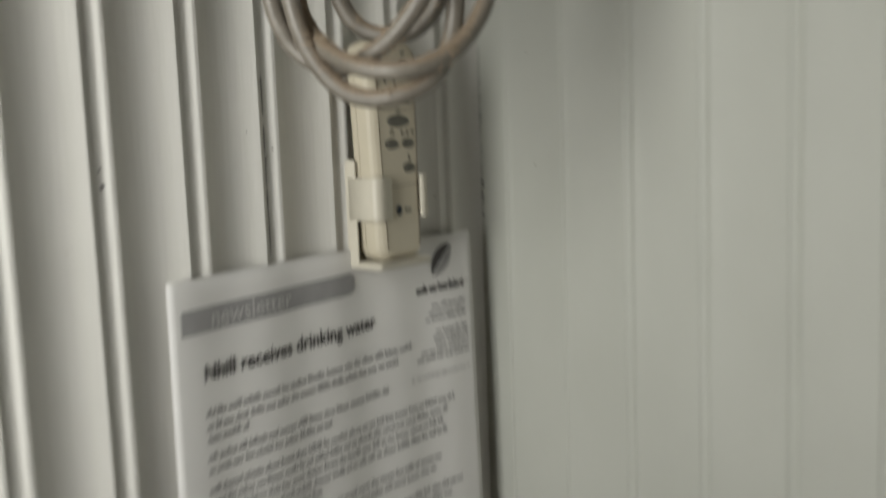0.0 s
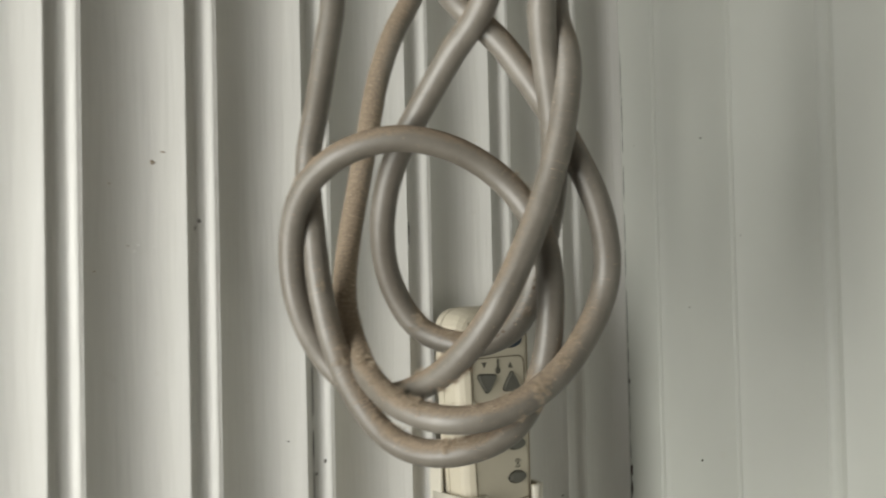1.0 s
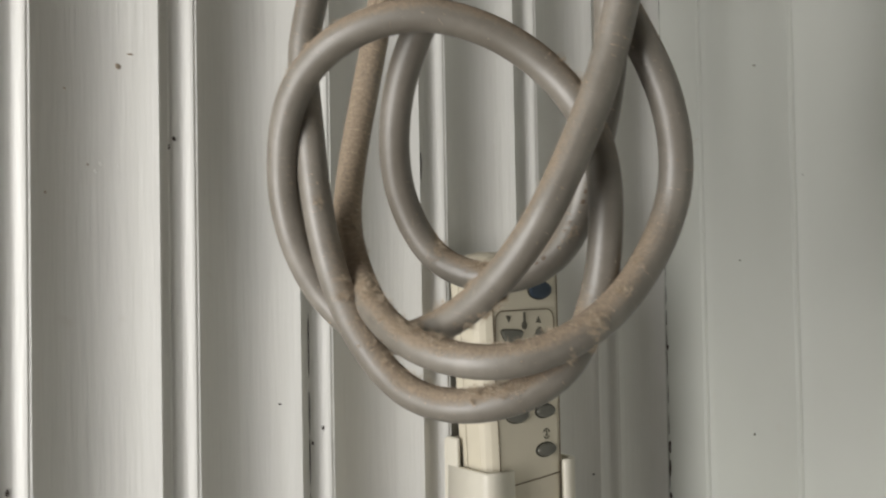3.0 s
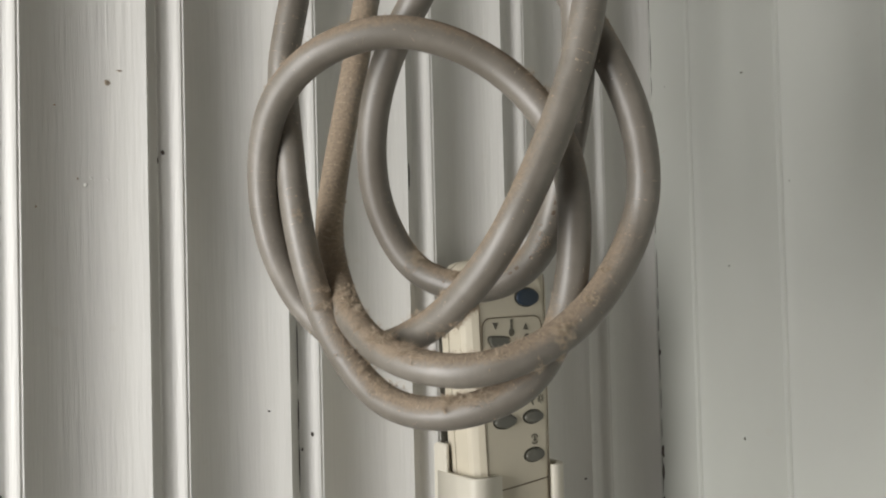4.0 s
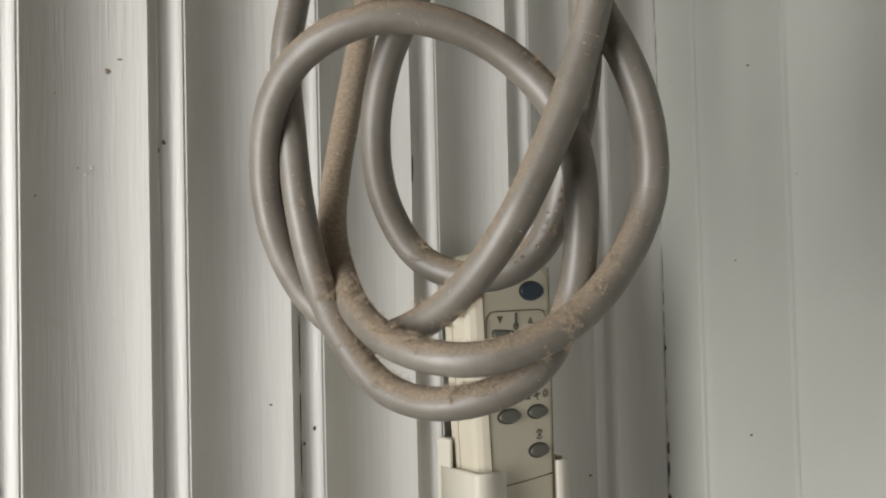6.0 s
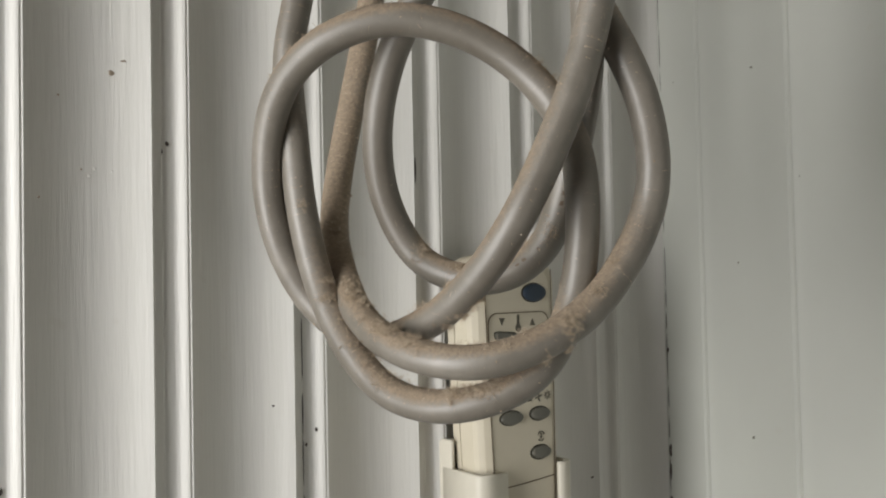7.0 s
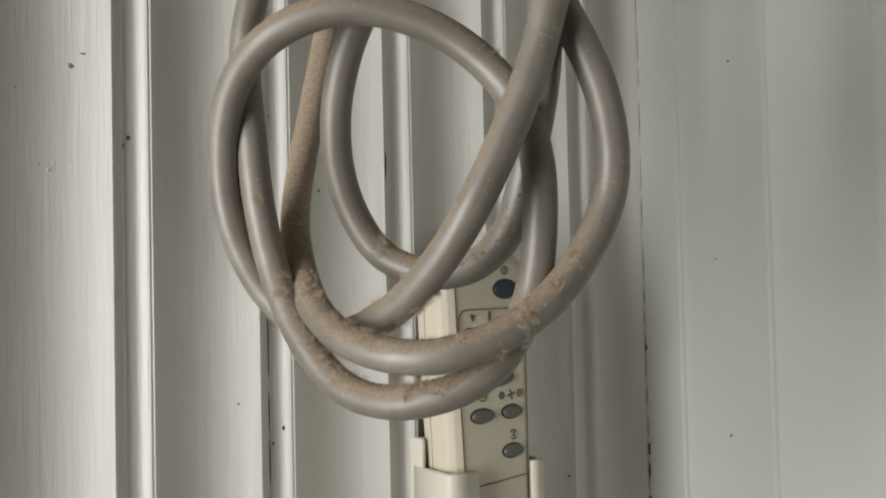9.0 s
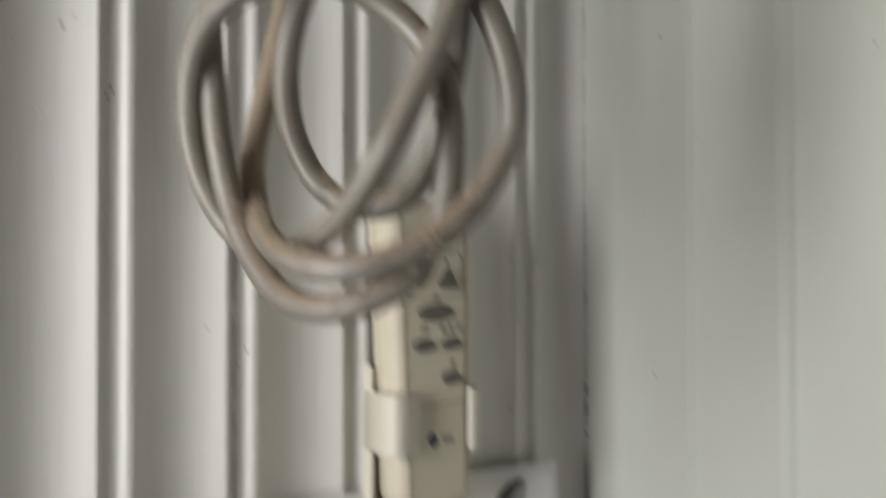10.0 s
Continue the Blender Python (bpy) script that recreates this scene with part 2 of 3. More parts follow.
def board_profile(width, depth, floor, bevel, cup):
    """Section of one beaded lining board, (along the wall, out of the wall): from the recess through the bead to the far edge."""
    pts = [(0.0, -0.0016), (0.0029, -0.0020), (0.0035, -depth), (floor, -depth)]
    for i in range(1, 8):
        t = i / 7
        pts.append((floor + bevel * t, -depth + (depth + 0.0001) * (0.35 * t + 0.65 * t * t * (3 - 2 * t))))
    a = floor + bevel
    pts += [(a + 0.0004, 0.0), (a + 0.0008, -0.0001), (a + 0.0011, 0.0001), (a + 0.0014, 0.0001), (a + 0.0018, -0.0001)]
    a += 0.0018
    for i in range(1, 13):
        t = i / 12
        pts.append((a + (width - a - 0.0008) * t, -cup * (1 - (2 * t - 1) ** 2)))
    pts += [(width - 0.0003, -0.0004), (width, -0.0010), (width, -depth - 0.004), (0.0, -depth - 0.004)]
    return pts


def soft_profile(width, depth, cup):
    """Section of a board whose joint is filled with many coats of paint: a slim ridge, or a shallow hollow with a ridge."""
    if depth < 0.0006:
        pts = [(0.0, 0.0), (0.0008, -depth), (0.0020, -depth), (0.0027, 0.0001), (0.0033, 0.0004), (0.0040, 0.0004), (0.0050, 0.0)]
    else:
        pts = [(0.0, 0.0), (0.0012, -depth * 0.7), (0.0030, -depth), (0.0055, -depth), (0.0070, -depth * 0.5), (0.0082, 0.0003), (0.0094, 0.0006), (0.0108, 0.0002)]
    a = pts[-1][0]
    for i in range(1, 13):
        t = i / 12
        pts.append((a + (width - a) * t, -cup * (1 - (2 * t - 1) ** 2)))
    return pts + [(width, -depth - 0.004), (0.0, -depth - 0.004)]


def board(width, place, z0, z1, depth, cup, soft=False):
    """A board from z0 to z1; place(u, n) puts the section into the plan."""
    section = soft_profile(width, depth, cup) if soft else board_profile(width, depth, 0.0070 * min(1, width / 0.04), 0.0044, cup)
    bm = bmesh.new()
    low, high = [bm.verts.new((*place(u, n), z0)) for u, n in section], [bm.verts.new((*place(u, n), z1)) for u, n in section]
    k = len(section)
    for i in range(k):
        bm.faces.new((low[i], low[(i + 1) % k], high[(i + 1) % k], high[i])).smooth = True
    bm.faces.new(low)
    bm.faces.new(high[::-1])
    bm.normal_update()
    for e in bm.edges:
        e.smooth = e.calc_face_angle(3.0) < radians(24)
    return bm


def structure(name, bm, mat, label, category):
    return tagged(part(name, bm, mat), label, category, kind="structure")


T = 0.09
wall_left = structure("wall_1", box(ROOM_W - T, XC + T, 0.0085, 0.0085 + T, 0, ROOM_H), WHITE_BOARD, "white-painted wall lined with vertical timber boards", "wall")
wall_right = structure("wall_2", box(XC + 0.0085, XC + 0.0085 + T, ROOM_D - T, 0.0075, 0, ROOM_H), GREY_BOARD, "grey-green painted wall lined with vertical boards", "wall")


def holed_wall(name, axis, at, span, hole, label):
    """A plain wall with one opening: four blocks joined round it."""
    a0, a1 = span
    h0, h1, z0, z1 = hole
    bm = bmesh.new()
    for u0, u1, w0, w1 in ((a0, h0, 0, ROOM_H), (h1, a1, 0, ROOM_H), (h0, h1, 0, z0), (h0, h1, z1, ROOM_H)):
        b = box(at - T, at, u0, u1, w0, w1) if axis == "x" else box(u0, u1, at - T, at, w0, w1)
        me = bpy.data.meshes.new("block")
        b.to_mesh(me)
        b.free()
        bm.from_mesh(me)
        bpy.data.meshes.remove(me)
    return structure(name, bm, DARK_ROOM_PAINT, label, "wall")


holed_wall("wall_3", "x", ROOM_W, (ROOM_D, 0.0085), (END_Y0, END_Y1, END_Z0, END_Z1), "plain near-black end wall, out of view, with a tall narrow window")
# unseen wall, added with an opening that frames the fill lamp
holed_wall("wall_4", "y", ROOM_D, (ROOM_W - T, XC + 0.0085), (OPP_X0, OPP_X1, OPP_Z0, OPP_Z1), "plain near-black wall, added out of view, with a wide opening for the fill")
structure("floor", box(ROOM_W - T, XC + T, ROOM_D - T, 0.0085 + T, -0.06, 0), FLOOR_VINYL, "worn brown vinyl floor", "floor")
structure("ceiling", box(ROOM_W - T, XC + T, ROOM_D - T, 0.0085 + T, ROOM_H, ROOM_H + 0.06), CEILING_PAINT, "plain grey painted ceiling, out of view", "ceiling")


def window(name, axis, at, hole):
    h0, h1, z0, z1 = hole
    def slab(u0, u1, w0, w1, d0, d1):
        return box(at - d1, at - d0, u0, u1, w0, w1, 0.002) if axis == "x" else box(u0, u1, at - d1, at - d0, w0, w1, 0.002)
    base = empty(name, (at, (h0 + h1) / 2, z0) if axis == "x" else ((h0 + h1) / 2, at, z0))
    tagged(base, "dark-framed window with a clear pane, out of view", "window", kind="structure")
    inv = base.matrix_basis.inverted()
    for nm, bm, mat in (("window_frame", slab(h0, h0 + 0.03, z0, z1, 0.03, 0.07), DARK_ROOM_PAINT), ("window_frame", slab(h1 - 0.03, h1, z0, z1, 0.03, 0.07), DARK_ROOM_PAINT),
                        ("window_frame", slab(h0 + 0.03, h1 - 0.03, z1 - 0.03, z1, 0.03, 0.07), DARK_ROOM_PAINT), ("window_frame", slab(h0 + 0.03, h1 - 0.03, z0, z0 + 0.03, 0.03, 0.07), DARK_ROOM_PAINT),
                        ("pane", slab(h0 + 0.03, h1 - 0.03, z0 + 0.03, z1 - 0.03, 0.048, 0.053), GLASS)):
        ob = part(nm, bm, mat, base)
        ob.matrix_parent_inverse = inv
        if nm == "pane":
            ob.visible_shadow = False


window("window_1", "x", ROOM_W, (END_Y0, END_Y1, END_Z0, END_Z1))
# invented window round the opposite fill lamp
window("window_2", "y", ROOM_D, (OPP_X0, OPP_X1, OPP_Z0, OPP_Z1))

# ---- cable: one long lead, coiled and hung over a peg ----
PEG_X, PEG_Z = -0.045, 1.705
ROUTE_RING = [(-0.0760, -0.0701, 1.5572), (-0.0786, -0.0690, 1.5353), (-0.0819, -0.0673, 1.5136), (-0.0854, -0.0655, 1.4920), (-0.0846, -0.0670, 1.4700), (-0.0830, -0.0684, 1.4481), (-0.0801, -0.0726, 1.4268), (-0.0759, -0.0822, 1.4075), (-0.0708, -0.0984, 1.3939), (-0.0622, -0.1182, 1.3919), (-0.0479, -0.1324, 1.3996), (-0.0357, -0.1345, 1.4172), (-0.0341, -0.1377, 1.4389), (-0.0349, -0.1363, 1.4606), (-0.0400, -0.1263, 1.4795), (-0.0541, -0.1161, 1.4925), (-0.0719, -0.1046, 1.4974), (-0.0862, -0.0889, 1.4921), (-0.0919, -0.0723, 1.4796), (-0.0915, -0.0630, 1.4597), (-0.0877, -0.0619, 1.4384), (-0.0783, -0.0656, 1.4189), (-0.0688, -0.0812, 1.4080), (-0.0641, -0.1021, 1.4120), (-0.0603, -0.1207, 1.4226), (-0.0562, -0.1354, 1.4384), (-0.0484, -0.1416, 1.4579), (-0.0402, -0.1445, 1.4781), (-0.0352, -0.1471, 1.4994), (-0.0334, -0.1481, 1.5213), (-0.0368, -0.1454, 1.5429)]
ROUTE_INNER = [(-0.0512, -0.1314, 1.5444), (-0.0547, -0.1162, 1.5280), (-0.0594, -0.1028, 1.5102), (-0.0639, -0.0906, 1.4916), (-0.0644, -0.0822, 1.4707), (-0.0588, -0.0773, 1.4494), (-0.0486, -0.0822, 1.4304), (-0.0369, -0.1003, 1.4249), (-0.0318, -0.1197, 1.4343), (-0.0301, -0.1284, 1.4550), (-0.0296, -0.1350, 1.4766), (-0.0330, -0.1404, 1.4984), (-0.0392, -0.1439, 1.5200), (-0.0442, -0.1484, 1.5415)]
ROUTE_OUTER = [(-0.0539, -0.1112, 1.5477), (-0.0437, -0.1239, 1.5310), (-0.0355, -0.1344, 1.5121), (-0.0286, -0.1435, 1.4918), (-0.0207, -0.1483, 1.4706), (-0.0160, -0.1460, 1.4482), (-0.0258, -0.1434, 1.4274), (-0.0427, -0.1404, 1.4123), (-0.0621, -0.1307, 1.4043), (-0.0733, -0.1110, 1.4064), (-0.0745, -0.0895, 1.4145), (-0.0703, -0.0703, 1.4269), (-0.0650, -0.0546, 1.4430), (-0.0576, -0.0453, 1.4629), (-0.0516, -0.0433, 1.4852), (-0.0462, -0.0430, 1.5078), (-0.0410, -0.0427, 1.5305), (-0.0335, -0.0449, 1.5524), (-0.0234, -0.0485, 1.5730)]
CABLE_R = 0.0046


def over_peg(right, left, x, left_x):
    """Way points that carry the lead from its right-hand strand over the peg to its left-hand strand."""
    top = PEG_Z + 0.006 + CABLE_R
    return [Vector(p) for p in ((right[0] * 0.5 + x * 0.5, -0.164, 1.610), (x, -0.168, 1.660), (x, -0.146, top - 0.014), (x, -0.112, top),
                                ((x + left_x) / 2, -0.078, top - 0.014), (left_x, -0.056, 1.660), (left[0] * 0.7 + left_x * 0.3, -0.060, 1.610))]


way = [Vector(p) for p in ROUTE_RING]
way += over_peg(ROUTE_RING[-1], ROUTE_OUTER[0], -0.036, -0.064)
way += [Vector(p) for p in ROUTE_OUTER]
way += over_peg(ROUTE_INNER[0], ROUTE_OUTER[-1], -0.045, -0.020)[::-1]
way += [Vector(p) for p in ROUTE_INNER]
way += over_peg(ROUTE_INNER[-1], ROUTE_RING[0], -0.054, -0.074)


def glide(points, m):
    """A closed smooth line through the points."""
    out = []
    n = len(points)
    for i in range(n):
        a, b, c, d = points[i - 1], points[i], points[(i + 1) % n], points[(i + 2) % n]
        for k in range(m):
            t = k / m
            out.append(0.5 * (2 * b + (c - a) * t + (2 * a - 5 * b + 4 * c - d) * t * t + (3 * b - a - 3 * c + d) * t ** 3))
    return out


LINE = glide(way, 8)
for _ in range(6):
    LINE = [0.25 * LINE[i - 1] + 0.5 * p + 0.25 * LINE[(i + 1) % len(LINE)] for i, p in enumerate(LINE)]


def tube(line, r, sides=20):
    bm = bmesh.new()
    n = len(line)
    tang = [(line[(i + 1) % n] - line[i - 1]).normalized() for i in range(n)]
    side = tang[0].orthogonal().normalized()
    rings = []
    for i in range(n):
        side = (side - tang[i] * side.dot(tang[i])).normalized()
        other = tang[i].cross(side)
        rr = r * (1 + 0.012 * noise.noise(line[i] * 90))
        rings.append([bm.verts.new(line[i] + rr * (math.cos(2 * math.pi * k / sides) * side + math.sin(2 * math.pi * k / sides) * other)) for k in range(sides)])
    for i in range(n):
        a, b = rings[i], rings[(i + 1) % n]
        off = 0
        if i == n - 1:
            off = min(range(sides), key=lambda o: (a[0].co - b[o].co).length)
        for k in range(sides):
            bm.faces.new((a[k], a[(k + 1) % sides], b[(k + 1 + off) % sides], b[(k + off) % sides]))
    return bm


lead = part("power_cable", tube(LINE, CABLE_R), SHEATH, None, "", True)
tagged(lead, "thick grey rubbery power cable coiled in loops, coated in brown dust", "cable")

def print_marks():
    """Two rows of short worn blocks stamped along the inner loop."""
    rng = random.Random(11)
    a, b = Vector(ROUTE_INNER[7]), Vector(ROUTE_INNER[9])
    n = len(LINE)
    i0 = min(range(n), key=lambda k: (LINE[k] - a).length)
    i1 = min(range(n), key=lambda k: (LINE[k] - b).length)
    first, last = min(i0, i1), max(i0, i1)
    bm = bmesh.new()
    face = Vector((-0.57, -0.80, 0.35))
    for i in range(first + 1, last, 1):
        share = (i - first) / (last - first)
        if 0.62 < share < 0.80 or rng.random() < 0.12:
            continue
        t = (LINE[(i + 1) % n] - LINE[i - 1]).normalized()
        out = (face - t * face.dot(t)).normalized()
        side = t.cross(out)
        w, h, skew = rng.uniform(0.0005, 0.0010), rng.uniform(0.0003, 0.0006), rng.uniform(-0.0002, 0.0002)
        corners = []
        for u, v in ((-w, -h), (w * 0.7, -h * 0.8), (w, h), (-w * 0.8, h * 0.9)):
            d = (out * CABLE_R + side * (v + skew)).normalized() * (CABLE_R * 1.022)
            corners.append(bm.verts.new(LINE[i] + t * u + d))
        bm.faces.new(corners)
    return bm


part("stamped_mark", print_marks(), STAMP, lead, "dark worn stamped marks")

peg = empty("wall_peg", (PEG_X, 0, PEG_Z))
tagged(peg, "short dull steel peg screwed to the boards", "hook")


def rod(x, z, y0, y1, r, tip=True, n=20):
    ys = [(y0, r), (y1 + r * 0.6, r), (y1 + r * 0.2, r * 0.85), (y1, r * 0.5)]
    return loft([[(x + q * math.cos(2 * math.pi * i / n), y, z + q * math.sin(2 * math.pi * i / n)) for i in range(n)] for y, q in ys])


for nm, bm in (("rod", rod(0, 0, 0.0, -0.185, 0.006)), ("collar", rod(0, 0, 0.004, -0.004, 0.016)), ("end_stop", rod(0, 0, -0.179, -0.190, 0.010))):
    part(nm, bm, STEEL, peg, "", True)

# ---- dust on the cable ----
ICO = bmesh.new()
bmesh.ops.create_icosphere(ICO, subdivisions=1, radius=1.0)
ICO_V, ICO_F = [v.co.copy() for v in ICO.verts], [[v.index for v in f.verts] for f in ICO.faces]
ICO.free()


def fluff(clumps):
    """Grains, crumbs and fibres on the upper sides of the cable, with thicker clumps."""
    rng = random.Random(7)
    verts, faces = [], []
    def blob(c, r):
        turn = Euler((rng.random() * 6, rng.random() * 6, rng.random() * 6)).to_matrix()
        size = Vector((r * rng.uniform(0.6, 1.6), r * rng.uniform(0.5, 1.1), r * rng.uniform(0.4, 1)))
        k = len(verts)
        verts.extend(c + turn @ (v * size * rng.uniform(0.7, 1.25)) for v in ICO_V)
        faces.extend([k + i for i in f] for f in ICO_F)
    def fibre(c, length, thick=0.00006):
        d = Vector((rng.uniform(-1, 1), rng.uniform(-1, 1), rng.uniform(-0.5, 1))).normalized()
        bend = Vector((rng.uniform(-1, 1), rng.uniform(-1, 1), rng.uniform(-1, 1)))
        last = None
        p = c.copy()
        for j in range(7):
            d = (d + bend * 0.28 + Vector((rng.gauss(0, 0.2), rng.gauss(0, 0.2), rng.gauss(0, 0.2)))).normalized()
            p = p + d * length / 6
            w = thick if j < 6 else thick * 0.3
            a = d.orthogonal().normalized()
            o = d.cross(a)
            k = len(verts)
            verts.extend((p + a * w, p + (o - a * 0.5) * w, p - (o + a * 0.5) * w))
            if last is not None:
                faces.extend((last + i, last + (i + 1) % 3, k + (i + 1) % 3, k + i) for i in range(3))
            last = k
    n = len(LINE)
    def spot(i, a, lift=1.0):
        t = (LINE[(i + 1) % n] - LINE[i - 1]).normalized()
        up = Vector((0, 0, 1)) - t * t.z
        if up.length < 0.3:
            up = Vector((-0.6, -0.8, 0)) - t * t.dot(Vector((-0.6, -0.8, 0)))
        up.normalize()
        return LINE[i] + CABLE_R * lift * (math.cos(a) * up + math.sin(a) * t.cross(up)), t
    for _ in range(26000):
        i = rng.randrange(n)
        if LINE[i].z > 1.575:
            continue
        t = (LINE[(i + 1) % n] - LINE[i - 1]).normalized()
        rear = LINE[i].y > -0.058
        if abs(t.z) > 0.8 and not rear and rng.random() < 0.72:
            continue
        if noise.noise(LINE[i] * 42) + (0.35 if rear else 0) < rng.uniform(-0.45, 0.45):
            continue
        p, _t = spot(i, rng.gauss(0, 0.6 if not rear else 1.1), rng.uniform(0.97, 1.02))
        blob(p, abs(rng.gauss(0, 0.00008)) + 0.00004)
        if rng.random() < 0.006:
            blob(p, rng.uniform(0.00018, 0.00034))
        if rng.random() < 0.30:
            fibre(p, rng.uniform(0.0004, 0.0015), 0.00002)
    for _ in range(4200):                 # lint lying on every side
        i = rng.randrange(n)
        if LINE[i].z > 1.575:
            continue
        p, _t = spot(i, rng.uniform(-2.6, 2.6), rng.uniform(1.0, 1.02))
        kind = rng.random()
        if kind < 0.70:
            blob(p, rng.uniform(0.00004, 0.00012))
        elif kind < 0.80:
            blob(p, rng.uniform(0.00012, 0.00030))
        else:
            fibre(p, rng.uniform(0.0005, 0.0026), rng.uniform(0.00002, 0.00004))
    tufts = []
    while len(tufts) < 110:               # small tufts caught along the upper sides of the hanging loops
        i = rng.randrange(n)
        if LINE[i].z < 1.50 and abs((LINE[(i + 1) % n] - LINE[i - 1]).normalized().z) < 0.85 and noise.noise(LINE[i] * 60) > -0.15:
            tufts.append((spot(i, rng.gauss(0, 0.55))[0], 1, rng.uniform(0.0004, 0.0012)))
    for place, count, size in clumps + tufts:
        c = Vector(place)
        i = min(range(n), key=lambda k: (LINE[k] - c).length)
        t = (LINE[(i + 1) % n] - LINE[i - 1]).normalized()
        away = c - LINE[i]
        away = (away - t * away.dot(t)).normalized()
        side = t.cross(away)
        for _ in range(count * 3):
            q = LINE[i] + t * rng.gauss(0, size)
            a = rng.gauss(0, 0.30)
            q = q + (away * math.cos(a) + side * math.sin(a)) * CABLE_R * (rng.uniform(0.99, 1.05) if rng.random() < 0.7 else rng.uniform(1.04, 1.2))
            lump = rng.uniform(0.00013, 0.00042)
            for _k in range(16):
                blob(q + Vector((rng.gauss(0, 1), rng.gauss(0, 1), rng.gauss(0, 1))) * lump * 0.6, lump * rng.uniform(0.12, 0.34))
            for _k in range(12):
                fibre(q, rng.uniform(0.0006, 0.0020), rng.uniform(0.000012, 0.000026))
            if rng.random() < 0.12:
                fibre(q, rng.uniform(0.002, 0.004), 0.00002)
    me = bpy.data.meshes.new("dust_fluff")
    me.from_pydata([tuple(v) for v in verts], [], [tuple(f) for f in faces])
    me.materials.append(FLUFF)
    return new("dust_fluff", me)


CLUMPS = [((-0.0440, -0.1445, 1.4140), 12, 0.0014), ((-0.0506, -0.1400, 1.4038), 4, 0.0004), ((-0.0440, -0.1418, 1.4068), 4, 0.0005), ((-0.0602, -0.1195, 1.4140), 8, 0.0012), ((-0.0570, -0.1240, 1.4170), 8, 0.0012),
          ((-0.0622, -0.1140, 1.4110), 6, 0.0010), ((-0.0665, -0.1200, 1.3968), 8, 0.0012), ((-0.0620, -0.1240, 1.3972), 10, 0.0014), ((-0.0581, -0.1284, 1.3977), 8, 0.0016), ((-0.0749, -0.0854, 1.4211), 12, 0.0030),
          ((-0.0765, -0.1055, 1.4120), 10, 0.0026), ((-0.0514, -0.0851, 1.4336), 9, 0.0014), ((-0.0435, -0.0942, 1.4281), 11, 0.0020), ((-0.0806, -0.0794, 1.4211), 6, 0.0008), ((-0.0799, -0.0765, 1.4255), 4, 0.0006),
          ((-0.0847, -0.0726, 1.4477), 4, 0.0012), ((-0.0371, -0.1451, 1.4210), 4, 0.0007), ((-0.0741, -0.1155, 1.4094), 8, 0.0020), ((-0.0340, -0.1244, 1.4378), 6, 0.0020)]
dust = fluff(CLUMPS)
tagged(dust, "brown dust and lint clinging to the cable", "dust", kind="stuff")

# ---- remote control holder and remote control ----
holder = empty("remote_holder", (0.033, 0, 1.293))
tagged(holder, "pale cream plastic wall bracket with front clips", "remote holder")
HZ = Vector((0.033, 0, 1.293))


def on(parent, origin, name, bm, mat, label="", smooth=False):
    shift(bm, -origin)
    return part(name, bm, mat, parent, label, smooth)


def band(x_side, y_back, y_front, x_end, z0, z1, t):
    """A side wall that wraps round the front edge with a rounded corner; x_end lies beyond or before x_side."""
    s = 1 if x_end > x_side else -1
    r = 0.005
    outer = [(x_side, y_back), (x_side, y_front + r)]
    outer += [(x_side + s * r * (1 - math.cos(radians(a))), y_front + r * (1 - math.sin(radians(a)))) for a in range(15, 91, 15)]
    outer += [(x_end, y_front)]
    inner = [(x_end, y_front + t), (x_side + s * r, y_front + t)]
    inner += [(x_side + s * (t + (r - t) * (1 - math.cos(radians(a)))), y_front + t + (r - t) * (1 - math.sin(radians(a)))) for a in range(75, -1, -15)]
    inner += [(x_side + s * t, y_back)]
    loop = outer + inner
    bm = loft([[(x, y, z) for x, y in loop] for z in (z0, z0 + 0.0006, z1 - 0.0006, z1)])
    return bm


on(holder, HZ, "back_plate", box(0.0098, 0.0575, -0.003, -0.0004, 1.292, 1.3590, 0.001), HOLDER_CREAM)
on(holder, HZ, "side_wall", box(0.0092, 0.0112, -0.0105, -0.003, 1.292, 1.3600, 0.0008), HOLDER_CREAM)
on(holder, HZ, "front_clip", band(0.0090, -0.0045, -0.0305, 0.0225, 1.3215, 1.3485, 0.0022), HOLDER_CREAM, "wide cream clip", True)
on(holder, HZ, "front_clip", band(0.0578, -0.003, -0.0305, 0.0497, 1.3215, 1.3490, 0.0022), HOLDER_CREAM, "narrow cream clip", True)
on(holder, HZ, "base_tray", shell(0.0095, 0.0578, 1.2900, 1.2945, [0.002] * 4, ((-0.003, 0), (-0.029, 0), (-0.031, 0.0012))), HOLDER_CREAM)

remote = empty("remote_control", (0.0335, -0.016, 1.2945))
tagged(remote, "cream air-conditioner remote control with grey oval buttons", "remote control")
RZ = Vector((0.0335, -0.016, 1.2945))
FY = -0.0270


def taper(bm):
    """The body narrows towards its foot along one flank."""
    for v in bm.verts:
        v.co.x = 0.0545 - (0.0545 - v.co.x) * (1 + 1.1 * (v.co.z - 1.352))
    return bm


on(remote, RZ, "back_shell", taper(shell(0.0125, 0.0545, 1.2946, 1.4350, [0.009, 0.011, 0.011, 0.009], ((-0.0060, 0.0025), (-0.0075, 0.0006), (-0.0130, 0.0)))), CREAM, "", False)
on(remote, RZ, "front_shell", taper(shell(0.0125, 0.0545, 1.2946, 1.4350, [0.009, 0.011, 0.011, 0.009], ((-0.0132, 0.0002), (-0.0215, 0.0002), (-0.0238, 0.0010), (-0.0257, 0.0028), (-0.0266, 0.0046), (FY, 0.0056)))), CREAM)
